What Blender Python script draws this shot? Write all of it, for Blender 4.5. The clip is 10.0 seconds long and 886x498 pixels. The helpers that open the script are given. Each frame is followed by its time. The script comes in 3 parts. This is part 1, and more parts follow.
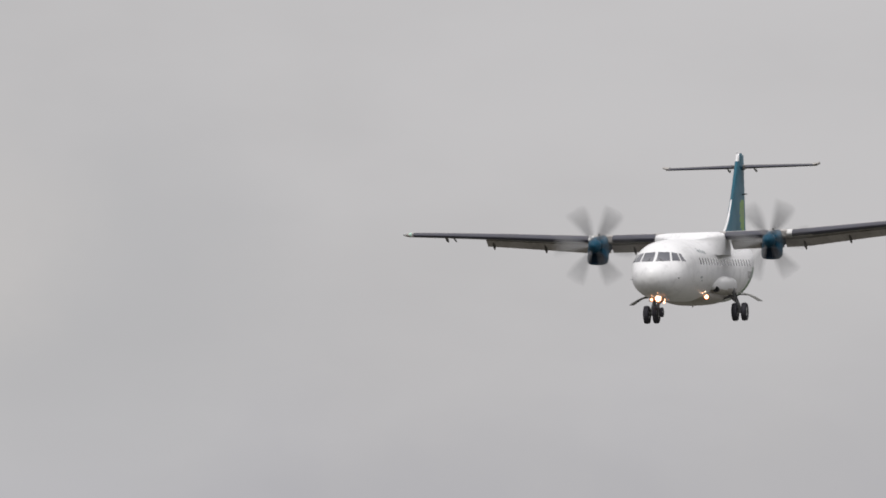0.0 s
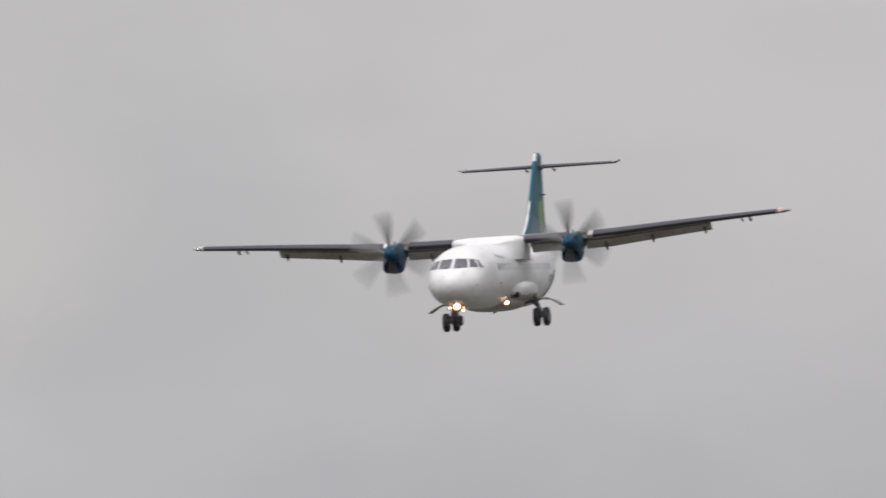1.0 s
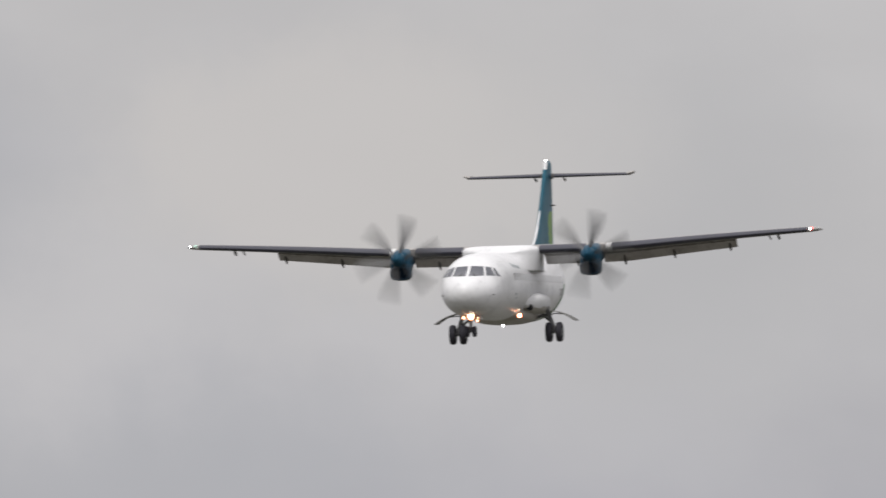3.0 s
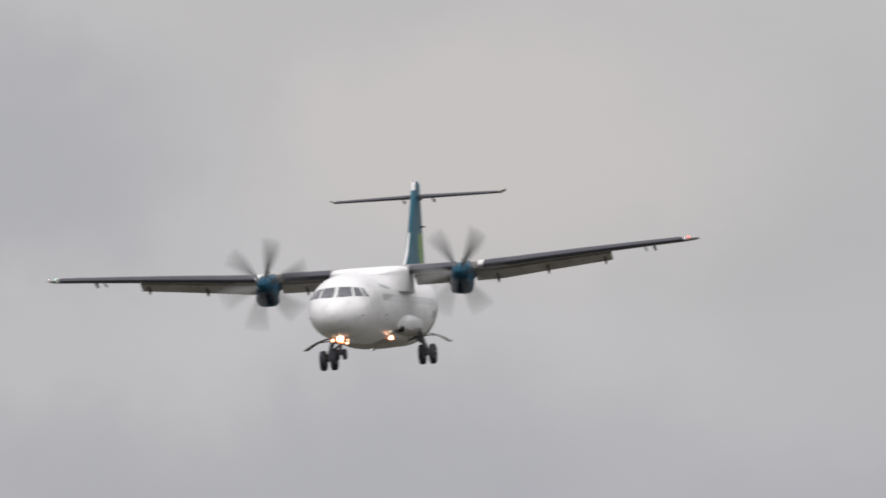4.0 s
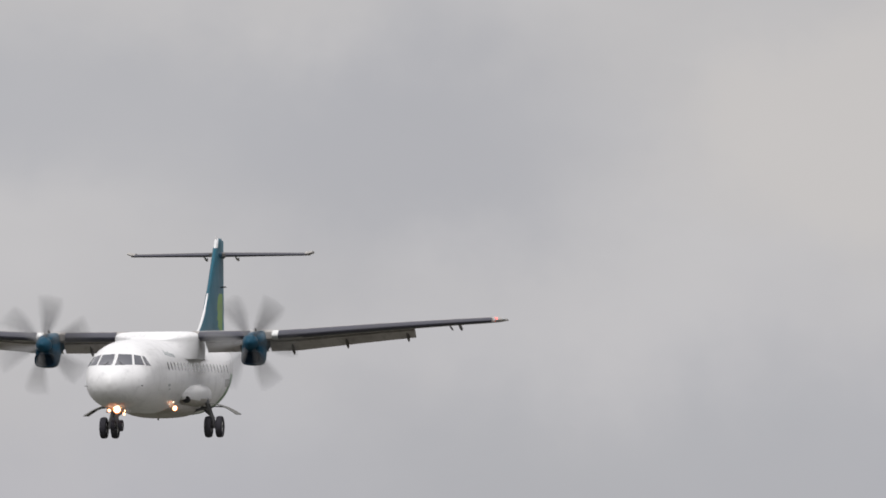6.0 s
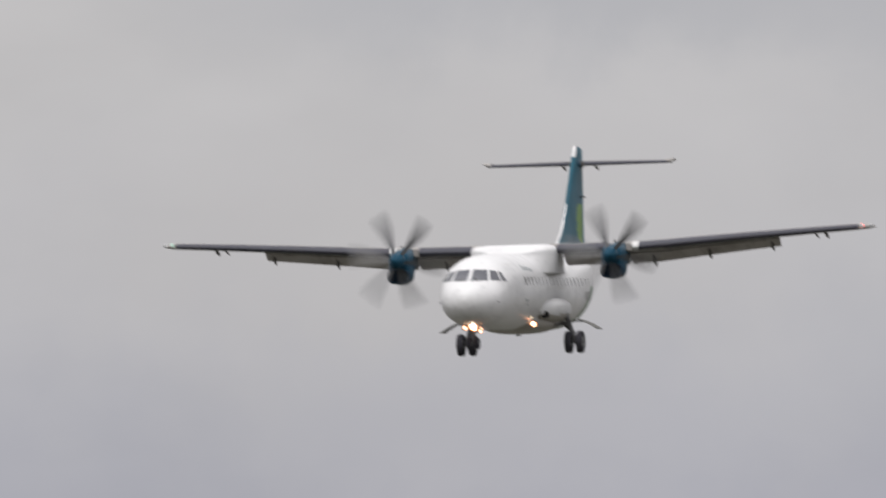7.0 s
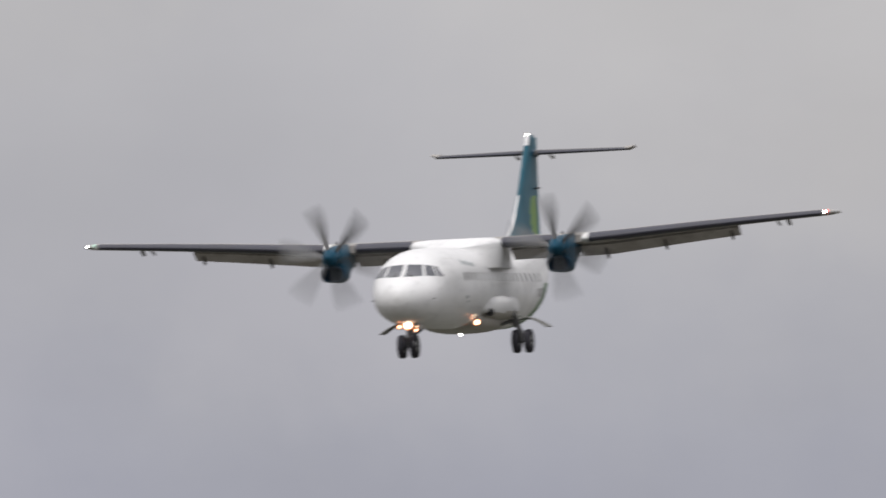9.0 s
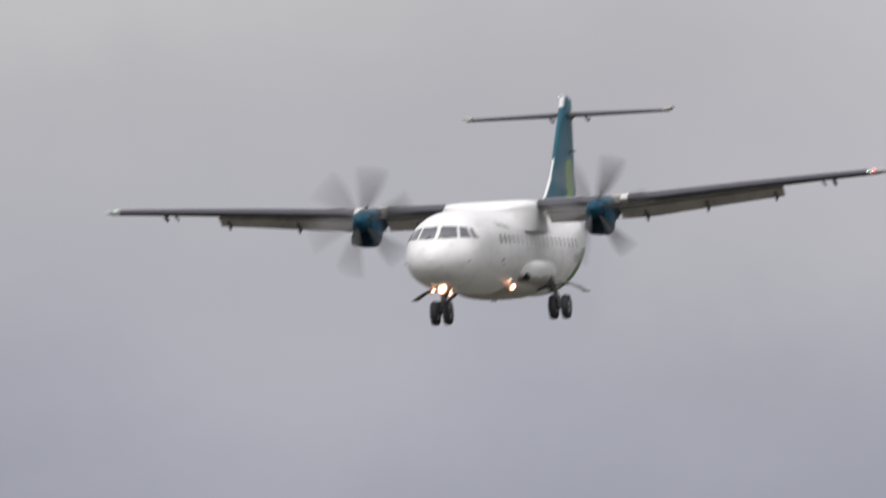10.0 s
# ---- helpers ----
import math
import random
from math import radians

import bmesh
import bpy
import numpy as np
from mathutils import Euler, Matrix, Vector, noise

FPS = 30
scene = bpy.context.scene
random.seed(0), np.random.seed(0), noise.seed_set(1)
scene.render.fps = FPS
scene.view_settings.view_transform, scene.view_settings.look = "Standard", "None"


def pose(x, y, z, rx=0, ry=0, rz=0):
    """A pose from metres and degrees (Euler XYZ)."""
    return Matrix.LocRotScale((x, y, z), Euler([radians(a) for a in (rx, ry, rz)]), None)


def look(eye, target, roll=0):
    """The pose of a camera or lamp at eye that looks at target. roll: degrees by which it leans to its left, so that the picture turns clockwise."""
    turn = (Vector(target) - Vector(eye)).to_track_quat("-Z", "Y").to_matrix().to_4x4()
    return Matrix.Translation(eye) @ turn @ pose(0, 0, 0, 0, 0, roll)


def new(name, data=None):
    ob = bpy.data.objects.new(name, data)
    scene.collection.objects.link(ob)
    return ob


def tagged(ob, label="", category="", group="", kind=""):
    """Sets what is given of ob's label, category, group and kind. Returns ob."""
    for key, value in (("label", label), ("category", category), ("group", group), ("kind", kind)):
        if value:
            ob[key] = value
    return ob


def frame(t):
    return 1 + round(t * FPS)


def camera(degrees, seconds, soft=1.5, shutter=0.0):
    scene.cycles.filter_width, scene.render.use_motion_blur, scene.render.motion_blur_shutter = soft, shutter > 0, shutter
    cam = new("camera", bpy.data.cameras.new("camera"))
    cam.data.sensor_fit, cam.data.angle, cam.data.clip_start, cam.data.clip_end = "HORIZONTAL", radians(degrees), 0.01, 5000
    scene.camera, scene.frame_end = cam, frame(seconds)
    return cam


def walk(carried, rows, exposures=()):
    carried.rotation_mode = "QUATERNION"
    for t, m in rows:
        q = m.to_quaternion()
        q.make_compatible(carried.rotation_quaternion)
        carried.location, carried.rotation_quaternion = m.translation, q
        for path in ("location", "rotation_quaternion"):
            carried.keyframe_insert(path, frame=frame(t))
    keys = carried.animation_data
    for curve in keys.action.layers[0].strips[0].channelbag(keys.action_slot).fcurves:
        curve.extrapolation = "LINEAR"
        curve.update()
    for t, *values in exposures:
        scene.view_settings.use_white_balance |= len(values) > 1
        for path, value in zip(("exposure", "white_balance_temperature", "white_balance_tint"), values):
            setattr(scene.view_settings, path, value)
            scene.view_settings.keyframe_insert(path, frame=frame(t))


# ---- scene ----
EYE = (0.0, 0.0, 1.7)

# seconds, bearing east of north, elevation and lean of the hand-held long lens, in degrees
AIM = (
    (0.0, 1.3436, 1.9224, 0.65), (0.1, 1.3103, 1.9266, 0.53), (0.2, 1.2840, 1.9327, 0.40),
    (0.3, 1.2716, 1.9308, 0.28), (0.4, 1.2728, 1.9316, 0.16), (0.5, 1.2857, 1.9364, 0.04),
    (0.6, 1.2970, 1.9263, -0.10), (0.7, 1.3113, 1.9201, -0.24), (0.8, 1.3091, 1.9085, -0.39),
    (0.9, 1.3011, 1.9020, -0.53), (1.0, 1.2955, 1.8945, -0.67), (1.1, 1.2817, 1.9029, -0.55),
    (1.2, 1.2541, 1.9076, -0.43), (1.3, 1.2232, 1.9123, -0.31), (1.4, 1.1839, 1.9114, -0.19),
    (1.5, 1.1441, 1.9046, -0.07), (1.6, 1.0934, 1.9123, -0.11), (1.7, 1.0481, 1.9116, -0.15),
    (1.8, 1.0245, 1.9107, -0.18), (1.9, 1.0091, 1.9095, -0.22), (2.0, 0.9891, 1.9015, -0.26),
    (2.2, 0.9268, 1.8831, 0.43), (3.3, 0.6211, 1.8170, 0.69), (3.4, 0.5983, 1.8221, 0.53),
    (3.5, 0.5795, 1.8187, 0.38), (3.6, 0.5560, 1.8190, 0.07), (3.7, 0.5317, 1.8222, -0.23),
    (3.8, 0.5019, 1.8120, -0.54), (3.9, 0.4772, 1.8068, -0.84), (4.0, 0.4538, 1.8025, -1.15),
    (4.1, 0.4284, 1.8080, -1.05), (4.2, 0.4093, 1.8088, -0.94), (4.3, 0.3874, 1.8071, -0.84),
    (4.4, 0.3680, 1.8106, -0.74), (4.5, 0.3438, 1.8091, -0.64), (4.6, 0.3152, 1.8183, -0.44),
    (4.7, 0.2900, 1.8196, -0.24), (4.8, 0.2673, 1.8127, -0.05), (4.9, 0.2416, 1.8084, 0.15),
    (5.0, 0.2130, 1.8000, 0.34), (5.1, 0.1928, 1.8019, 0.48), (5.2, 0.1746, 1.7957, 0.61),
    (6.3, -0.2287, 1.7800, 0.38), (6.4, -0.3060, 1.7733, 0.34), (6.5, -0.3775, 1.7578, 0.30),
    (6.6, -0.4468, 1.7433, 0.17), (6.7, -0.5286, 1.7239, 0.04), (6.8, -0.6937, 1.6939, -0.08),
    (6.9, -0.7956, 1.6638, -0.21), (7.0, -0.8992, 1.6233, -0.34), (7.1, -0.9696, 1.6037, -0.24),
    (7.2, -1.0372, 1.5708, -0.14), (7.3, -1.1047, 1.5486, -0.04), (7.4, -1.1561, 1.5400, 0.06),
    (7.5, -1.2029, 1.5299, 0.16), (7.7, -1.2845, 1.5289, 0.09), (7.8, -1.3207, 1.5182, 0.06),
    (8.0, -1.3927, 1.5116, -0.01), (8.2, -1.4656, 1.5038, -0.09), (8.3, -1.5140, 1.4915, -0.12),
    (8.5, -1.6006, 1.4919, -0.20), (8.7, -1.6561, 1.4964, -0.11), (8.8, -1.6840, 1.5011, -0.06),
    (9.0, -1.7442, 1.4937, 0.04), (9.2, -1.8189, 1.4981, -0.06), (9.3, -1.8546, 1.5079, -0.11),
    (9.5, -1.9538, 1.5171, -0.21), (9.7, -2.0640, 1.4897, -0.13), (9.8, -2.1372, 1.4610, -0.09),
    (10.0, -2.2897, 1.3806, -0.01),
)

cam = camera(1.0824, 10.0, soft=1.6, shutter=0.35)
walk(cam, [(t, pose(*EYE, 90 + up, 0, -bearing) @ pose(0, 0, 0, 0, 0, lean)) for t, bearing, up, lean in AIM],
     exposures=((0.0, -0.02), (0.5, -0.04), (1.5, -0.01), (4.0, -0.01), (5.0, -0.02), (6.5, 0.03), (7.0, -0.01), (8.0, -0.03), (9.5, -0.02), (10.0, 0.05)))


# ---- light: a bright overcast sky with a veiled sun ----
SUN_UP, SUN_ROUND = 58.0, 207.0

world = bpy.data.worlds.new("overcast_sky")
scene.world = world
world.use_nodes = True


class Net:
    """Small helper to write node trees as formulas."""

    def __init__(self, tree):
        self.tree = tree

    def node(self, kind, **values):
        n = self.tree.nodes.new(kind)
        for key, value in values.items():
            setattr(n, key, value)
        return n

    def link(self, a, b):
        self.tree.links.new(a, b)

    def put(self, socket, value):
        if isinstance(value, (int, float, tuple)):
            socket.default_value = value
        else:
            self.link(value, socket)

    def math(self, op, a, b=0.0, c=0.0, clamp=False):
        n = self.node("ShaderNodeMath", operation=op, use_clamp=clamp)
        for s, v in zip(n.inputs, (a, b, c)):
            self.put(s, v)
        return n.outputs[0]

    def mix(self, fac, a, b, blend="MIX"):
        n = self.node("ShaderNodeMix", data_type="RGBA", blend_type=blend)
        self.put(n.inputs[0], fac)
        self.put(n.inputs[6], a)
        self.put(n.inputs[7], b)
        return n.outputs[2]

    def smooth(self, x, lo, hi, a=0.0, b=1.0):
        n = self.node("ShaderNodeMapRange", interpolation_type="SMOOTHSTEP")
        for s, v in zip(n.inputs, (x, lo, hi, a, b)):
            self.put(s, v)
        return n.outputs[0]

    def noise(self, vector, scale, detail=4.0, rough=0.5, colour=False):
        n = self.node("ShaderNodeTexNoise")
        self.put(n.inputs["Vector"], vector)
        n.inputs["Scale"].default_value, n.inputs["Detail"].default_value = scale, detail
        n.inputs["Roughness"].default_value = rough
        return n.outputs[1 if colour else 0]

    def vector(self, x, y, z):
        n = self.node("ShaderNodeCombineXYZ")
        for s, v in zip(n.inputs, (x, y, z)):
            self.put(s, v)
        return n.outputs[0]


def sky():
    net = Net(world.node_tree)
    for n in list(world.node_tree.nodes):
        world.node_tree.nodes.remove(n)
    where = net.node("ShaderNodeTexCoord").outputs["Generated"]
    split = net.node("ShaderNodeSeparateXYZ")
    net.link(where, split.inputs[0])
    x, y, z = split.outputs
    # cloud plane: u to the east, v upwards, one unit about 0.7 degrees
    u = net.math("MULTIPLY", x, 83.0)
    v = net.math("MULTIPLY", z, 83.0)
    flat = net.vector(u, net.math("MULTIPLY", y, 2.0), v)
    warp = net.math("SUBTRACT", net.noise(flat, 1.6, 5.0, 0.55), 0.5)
    warp_b = net.math("SUBTRACT", net.noise(net.vector(v, u, y), 2.1, 5.0, 0.55), 0.5)
    uw = net.math("MULTIPLY_ADD", warp, 0.55, u)
    vw = net.math("MULTIPLY_ADD", warp_b, 0.4, v)

    curl = net.math("MULTIPLY", net.math("SUBTRACT", net.noise(flat, 6.0, 4.0, 0.6), 0.5), 0.16)

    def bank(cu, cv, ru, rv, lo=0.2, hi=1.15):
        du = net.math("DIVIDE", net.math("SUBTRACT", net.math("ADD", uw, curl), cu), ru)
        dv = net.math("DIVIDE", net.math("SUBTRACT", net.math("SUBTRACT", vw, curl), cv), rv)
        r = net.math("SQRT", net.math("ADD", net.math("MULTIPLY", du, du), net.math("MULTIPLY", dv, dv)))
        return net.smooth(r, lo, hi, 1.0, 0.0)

    soft = net.noise(net.vector(net.math("MULTIPLY", u, 0.7), y, net.math("MULTIPLY", v, 1.5)), 1.3, 6.0, 0.5)
    high = net.smooth(net.math("MULTIPLY_ADD", warp_b, 0.5, v), 1.4, 2.75)
    colour = net.mix(high, (0.334, 0.342, 0.412, 1), (0.530, 0.518, 0.528, 1))
    tone = net.smooth(soft, 0.3, 0.7, 0.94, 1.05)
    colour = net.mix(1.0, colour, net.vector(tone, tone, tone), "MULTIPLY")
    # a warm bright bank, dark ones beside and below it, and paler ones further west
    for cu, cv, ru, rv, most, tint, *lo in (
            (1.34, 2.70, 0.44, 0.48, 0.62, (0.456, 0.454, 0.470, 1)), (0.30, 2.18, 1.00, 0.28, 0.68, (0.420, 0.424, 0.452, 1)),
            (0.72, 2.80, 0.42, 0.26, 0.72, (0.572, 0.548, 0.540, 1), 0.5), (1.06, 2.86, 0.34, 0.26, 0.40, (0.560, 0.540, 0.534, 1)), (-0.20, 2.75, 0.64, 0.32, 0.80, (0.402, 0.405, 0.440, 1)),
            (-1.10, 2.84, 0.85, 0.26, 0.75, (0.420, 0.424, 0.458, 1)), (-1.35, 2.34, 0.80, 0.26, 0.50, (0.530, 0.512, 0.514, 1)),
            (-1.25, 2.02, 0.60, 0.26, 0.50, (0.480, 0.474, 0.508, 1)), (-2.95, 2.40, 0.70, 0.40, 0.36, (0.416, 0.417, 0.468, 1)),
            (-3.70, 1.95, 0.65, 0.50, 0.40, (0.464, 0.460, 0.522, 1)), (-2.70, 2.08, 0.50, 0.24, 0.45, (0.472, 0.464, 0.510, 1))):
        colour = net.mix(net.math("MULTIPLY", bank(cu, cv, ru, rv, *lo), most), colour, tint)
    # overcast skies are much brighter overhead than at the horizon
    lift = net.math("MULTIPLY_ADD", net.math("MAXIMUM", z, 0.0), 1.6, 0.952)
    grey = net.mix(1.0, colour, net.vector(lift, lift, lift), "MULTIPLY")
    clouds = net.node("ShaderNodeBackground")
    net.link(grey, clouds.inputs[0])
    clouds.inputs[1].default_value = 1.0
    air = net.node("ShaderNodeTexSky", sky_type="NISHITA", sun_disc=False,
                   sun_elevation=radians(SUN_UP), sun_rotation=radians(SUN_ROUND))
    clear = net.node("ShaderNodeBackground")
    net.link(air.outputs[0], clear.inputs[0])
    clear.inputs[1].default_value = 0.1
    cover = net.node("ShaderNodeMixShader")
    cover.inputs[0].default_value = 0.96
    net.link(clear.outputs[0], cover.inputs[1])
    net.link(clouds.outputs[0], cover.inputs[2])
    net.link(cover.outputs[0], net.node("ShaderNodeOutputWorld").inputs[0])


sky()

sun = new("sun", bpy.data.lights.new("sun", "SUN"))
sun.data.energy, sun.data.angle, sun.data.color = 1.7, radians(14), (1.0, 0.975, 0.945)
sun.matrix_world = look((0, 0, 500), (-500 * math.sin(radians(SUN_ROUND)) / math.tan(radians(SUN_UP)),
                                      -500 * math.cos(radians(SUN_ROUND)) / math.tan(radians(SUN_UP)), 0))


# ---- materials ----
def surface(name, base, rough=0.4, metal=0.0, dirt=0.12, grain=0.05, streak=0.0, coat=0.0, bump=0.0, scale=1.0, spec=0.3, dirt_colour=(0.16, 0.14, 0.11)):
    """Painted or bare surface: fine grain, broad stains, streaks along the airflow, a little relief."""
    m = bpy.data.materials.new(name)
    m.use_nodes = True
    net = Net(m.node_tree)
    bsdf = m.node_tree.nodes["Principled BSDF"]
    at = net.node("ShaderNodeTexCoord").outputs["Object"]
    fine = net.noise(at, 38.0 * scale, 3.0)
    broad = net.noise(at, 1.1 * scale, 5.0, 0.6)
    stretch = net.node("ShaderNodeMapping")
    stretch.inputs["Scale"].default_value = (0.25, 3.0, 3.0)
    net.link(at, stretch.inputs[0])
    flow = net.noise(stretch.outputs[0], 1.6 * scale, 4.0, 0.6)
    low, high = tuple(c * (1 - grain) for c in base) + (1,), tuple(min(1, c * (1 + grain)) for c in base) + (1,)
    col = net.mix(fine, low, high)
    worn = net.math("MULTIPLY", net.smooth(broad, 0.48, 0.75), dirt)
    col = net.mix(worn, col, dirt_colour + (1,))
    if streak:
        col = net.mix(net.math("MULTIPLY", net.smooth(flow, 0.5, 0.72), streak), col, dirt_colour + (1,))
    net.link(col, bsdf.inputs["Base Color"])
    net.link(net.math("MULTIPLY_ADD", broad, 0.25, max(0.02, rough - 0.12), clamp=True), bsdf.inputs["Roughness"])
    bsdf.inputs["Metallic"].default_value = metal
    bsdf.inputs["Specular IOR Level"].default_value = spec
    bsdf.inputs["Coat Weight"].default_value = coat
    bsdf.inputs["Coat Roughness"].default_value = 0.12
    if bump:
        b = net.node("ShaderNodeBump")
        b.inputs["Strength"].default_value, b.inputs["Distance"].default_value = bump, 0.01
        net.link(fine, b.inputs["Height"])
        net.link(b.outputs[0], bsdf.inputs["Normal"])
    return m


def glowing(name, colour, strength):
    m = bpy.data.materials.new(name)
    m.use_nodes = True
    bsdf = m.node_tree.nodes["Principled BSDF"]
    bsdf.inputs["Base Color"].default_value = (*colour, 1)
    bsdf.inputs["Emission Color"].default_value = (*colour, 1)
    bsdf.inputs["Emission Strength"].default_value = strength
    return m


WHITE = surface("white_paint", (0.715, 0.715, 0.72), 0.40, dirt=0.42, grain=0.02, streak=0.34, coat=0.10, dirt_colour=(0.42, 0.42, 0.43))
# stained white with the shade of the underside put into its base colour
BELLY = surface("belly_shaded_paint", (0.44, 0.42, 0.39), 0.5, dirt=0.5, grain=0.03, streak=0.5, dirt_colour=(0.24, 0.21, 0.17))
TEAL = surface("teal_paint", (0.010, 0.056, 0.096), 0.45, dirt=0.25, grain=0.06, streak=0.2, spec=0.12, dirt_colour=(0.03, 0.07, 0.09))
FIN = surface("fin_teal_paint", (0.024, 0.112, 0.160), 0.45, dirt=0.3, grain=0.06, streak=0.2, spec=0.12, dirt_colour=(0.05, 0.09, 0.11))
LIME = surface("lime_green_paint", (0.21, 0.34, 0.11), 0.5, dirt=0.3, spec=0.1)
WING = surface("wing_grey_paint", (0.33, 0.315, 0.30), 0.45, dirt=0.5, grain=0.05, streak=0.5, dirt_colour=(0.15, 0.125, 0.112))
TRACK = surface("fairing_grey_paint", (0.12, 0.112, 0.106), 0.5, dirt=0.4, dirt_colour=(0.10, 0.09, 0.08))
FLAP = surface("flap_grey_paint", (0.47, 0.445, 0.435), 0.5, dirt=0.45, grain=0.05, streak=0.4, dirt_colour=(0.19, 0.165, 0.155))
BOOT = surface("black_rubber_boot", (0.052, 0.053, 0.070), 0.5, dirt=0.4, grain=0.15, dirt_colour=(0.076, 0.072, 0.078), bump=0.2)
TYRE = surface("tyre_rubber", (0.034, 0.033, 0.042), 0.75, dirt=0.3, grain=0.2, dirt_colour=(0.035, 0.033, 0.03), bump=0.4)
STEEL = surface("gear_steel", (0.14, 0.14, 0.145), 0.45, metal=0.5, dirt=0.5, grain=0.1, dirt_colour=(0.05, 0.045, 0.04))
RIM = surface("rim_grey", (0.42, 0.42, 0.41), 0.45, metal=0.3, dirt=0.4)
BLADE = surface("propeller_blade", (0.14, 0.142, 0.148), 0.4, dirt=0.3, grain=0.1)
DARK = surface("dark_cavity", (0.012, 0.012, 0.013), 0.7, dirt=0.2, grain=0.2)
LIP = surface("navy_intake_rubber", (0.010, 0.034, 0.060), 0.6, dirt=0.25, grain=0.1, spec=0.1, dirt_colour=(0.02, 0.025, 0.03))
MOUTH = surface("intake_duct", (0.007, 0.014, 0.024), 0.8, dirt=0.2, spec=0.05)
EMBLEM = surface("grey_teal_paint", (0.30, 0.33, 0.34), 0.5, dirt=0.3)
SEAM = surface("panel_seam", (0.34, 0.34, 0.34), 0.6, dirt=0.3)
PALE_SEAM = surface("pale_seam", (0.63, 0.63, 0.62), 0.5, dirt=0.2)
GLASS = surface("cockpit_glass", (0.055, 0.058, 0.074), 0.14, dirt=0.15, grain=0.1, coat=0.7, dirt_colour=(0.12, 0.12, 0.12))
CABIN_GLASS = surface("cabin_glass", (0.06, 0.062, 0.072), 0.14, dirt=0.15, grain=0.1, coat=0.6)
LAMP_WARM = glowing("landing_lamp_glow", (1.0, 0.84, 0.62), 14.0)
# glow for the added rings that imitate the orange halo of the lamps
LAMP_HALO = glowing("amber_halo_glow", (1.0, 0.34, 0.12), 2.4)
LAMP_DIM = glowing("taxi_lamp_glow", (1.0, 0.76, 0.50), 5.0)
LAMP_LANDING = glowing("shielded_landing_glow", (1.0, 0.82, 0.60), 5.0)
LAMP_SMALL = glowing("small_landing_glow", (1.0, 0.80, 0.56), 2.0)
LAMP_RED = glowing("red_position_glow", (1.0, 0.13, 0.12), 2.0)
LAMP_GREEN = glowing("green_position_glow", (0.40, 0.62, 0.52), 0.2)
LAMP_WHITE = glowing("white_flash_glow", (1.0, 0.97, 0.92), 30.0)
LENS = surface("clear_lamp_lens", (0.34, 0.35, 0.36), 0.12, dirt=0.1, coat=1.0)


def grass_material():
    m = bpy.data.materials.new("field_grass")
    m.use_nodes = True
    net = Net(m.node_tree)
    bsdf = m.node_tree.nodes["Principled BSDF"]
    at = net.node("ShaderNodeTexCoord").outputs["Object"]
    col = net.mix(net.smooth(net.noise(at, 0.01, 5.0), 0.35, 0.65), (0.048, 0.054, 0.038, 1), (0.092, 0.086, 0.072, 1))
    col = net.mix(net.noise(at, 2.0, 3.0), col, (0.068, 0.065, 0.053, 1))
    net.link(col, bsdf.inputs["Base Color"])
    bsdf.inputs["Roughness"].default_value = 0.9
    return m


# ---- ground ----
def ground():
    bm = bmesh.new()
    bmesh.ops.create_grid(bm, x_segments=24, y_segments=24, size=6000)
    me = bpy.data.meshes.new("ground")
    bm.to_mesh(me)
    bm.free()
    me.materials.append(grass_material())
    tagged(new("ground", me), "flat open grassland below the approach path", "ground", kind="structure")


ground()


# ---- helpers for the aircraft: s metres aft of the nose, y to port, z above the fuselage axis ----
def B(s, y, z):
    return Vector((12.0 - s, y, z))


def part(name, bm, material, parent, label="", smooth=True, sharp=35.0):
    """Links a bmesh as one mesh object under a thing or a part."""
    me = bpy.data.meshes.new(name)
    bmesh.ops.recalc_face_normals(bm, faces=bm.faces)
    if smooth:
        for f in bm.faces:
            f.smooth = True
        for e in bm.edges:
            if len(e.link_faces) == 2 and e.calc_face_angle(0) > radians(sharp):
                e.smooth = False
    bm.to_mesh(me)
    bm.free()
    for m in material if isinstance(material, (list, tuple)) else [material]:
        me.materials.append(m)
    ob = new(name, me)
    ob.parent = parent
    if label:
        ob["label"] = label
    return ob


def loft(bm, rings, caps=True):
    """Skin through closed rings of equally many points."""
    made = [[bm.verts.new(p) for p in ring] for ring in rings]
    n = len(made[0])
    faces = []
    for a, b in zip(made, made[1:]):
        for i in range(n):
            faces.append(bm.faces.new((a[i], a[(i + 1) % n], b[(i + 1) % n], b[i])))
    if caps:
        for ring in (made[0], made[-1]):
            faces.append(bm.faces.new(ring))
    return faces


def tube(bm, points, radii, n=12):
    """A round bar along points."""
    rings = []
    points = [Vector(p) for p in points]
    for i, p in enumerate(points):
        d = (points[min(i + 1, len(points) - 1)] - points[max(i - 1, 0)]).normalized()
        a = d.orthogonal().normalized()
        b = d.cross(a)
        if i:
            a = (last - d * last.dot(d)).normalized()
            b = d.cross(a)
        last = a
        r = radii[i] if isinstance(radii, (list, tuple)) else radii
        rings.append([p + r * (math.cos(k) * a + math.sin(k) * b) for k in (2 * math.pi * j / n for j in range(n))])
    return loft(bm, rings)


def box(bm, centre, size, bevel=0.01, turn=None):
    made = bmesh.ops.create_cube(bm, size=1.0)["verts"]
    m = Matrix.Translation(centre) @ (turn or Matrix.Identity(4)) @ Matrix.Diagonal((*size, 1))
    bmesh.ops.transform(bm, matrix=m, verts=made)
    if bevel:
        edges = {e for v in made for e in v.link_edges}
        bmesh.ops.bevel(bm, geom=list(edges), offset=bevel, segments=2, affect="EDGES", profile=0.6)


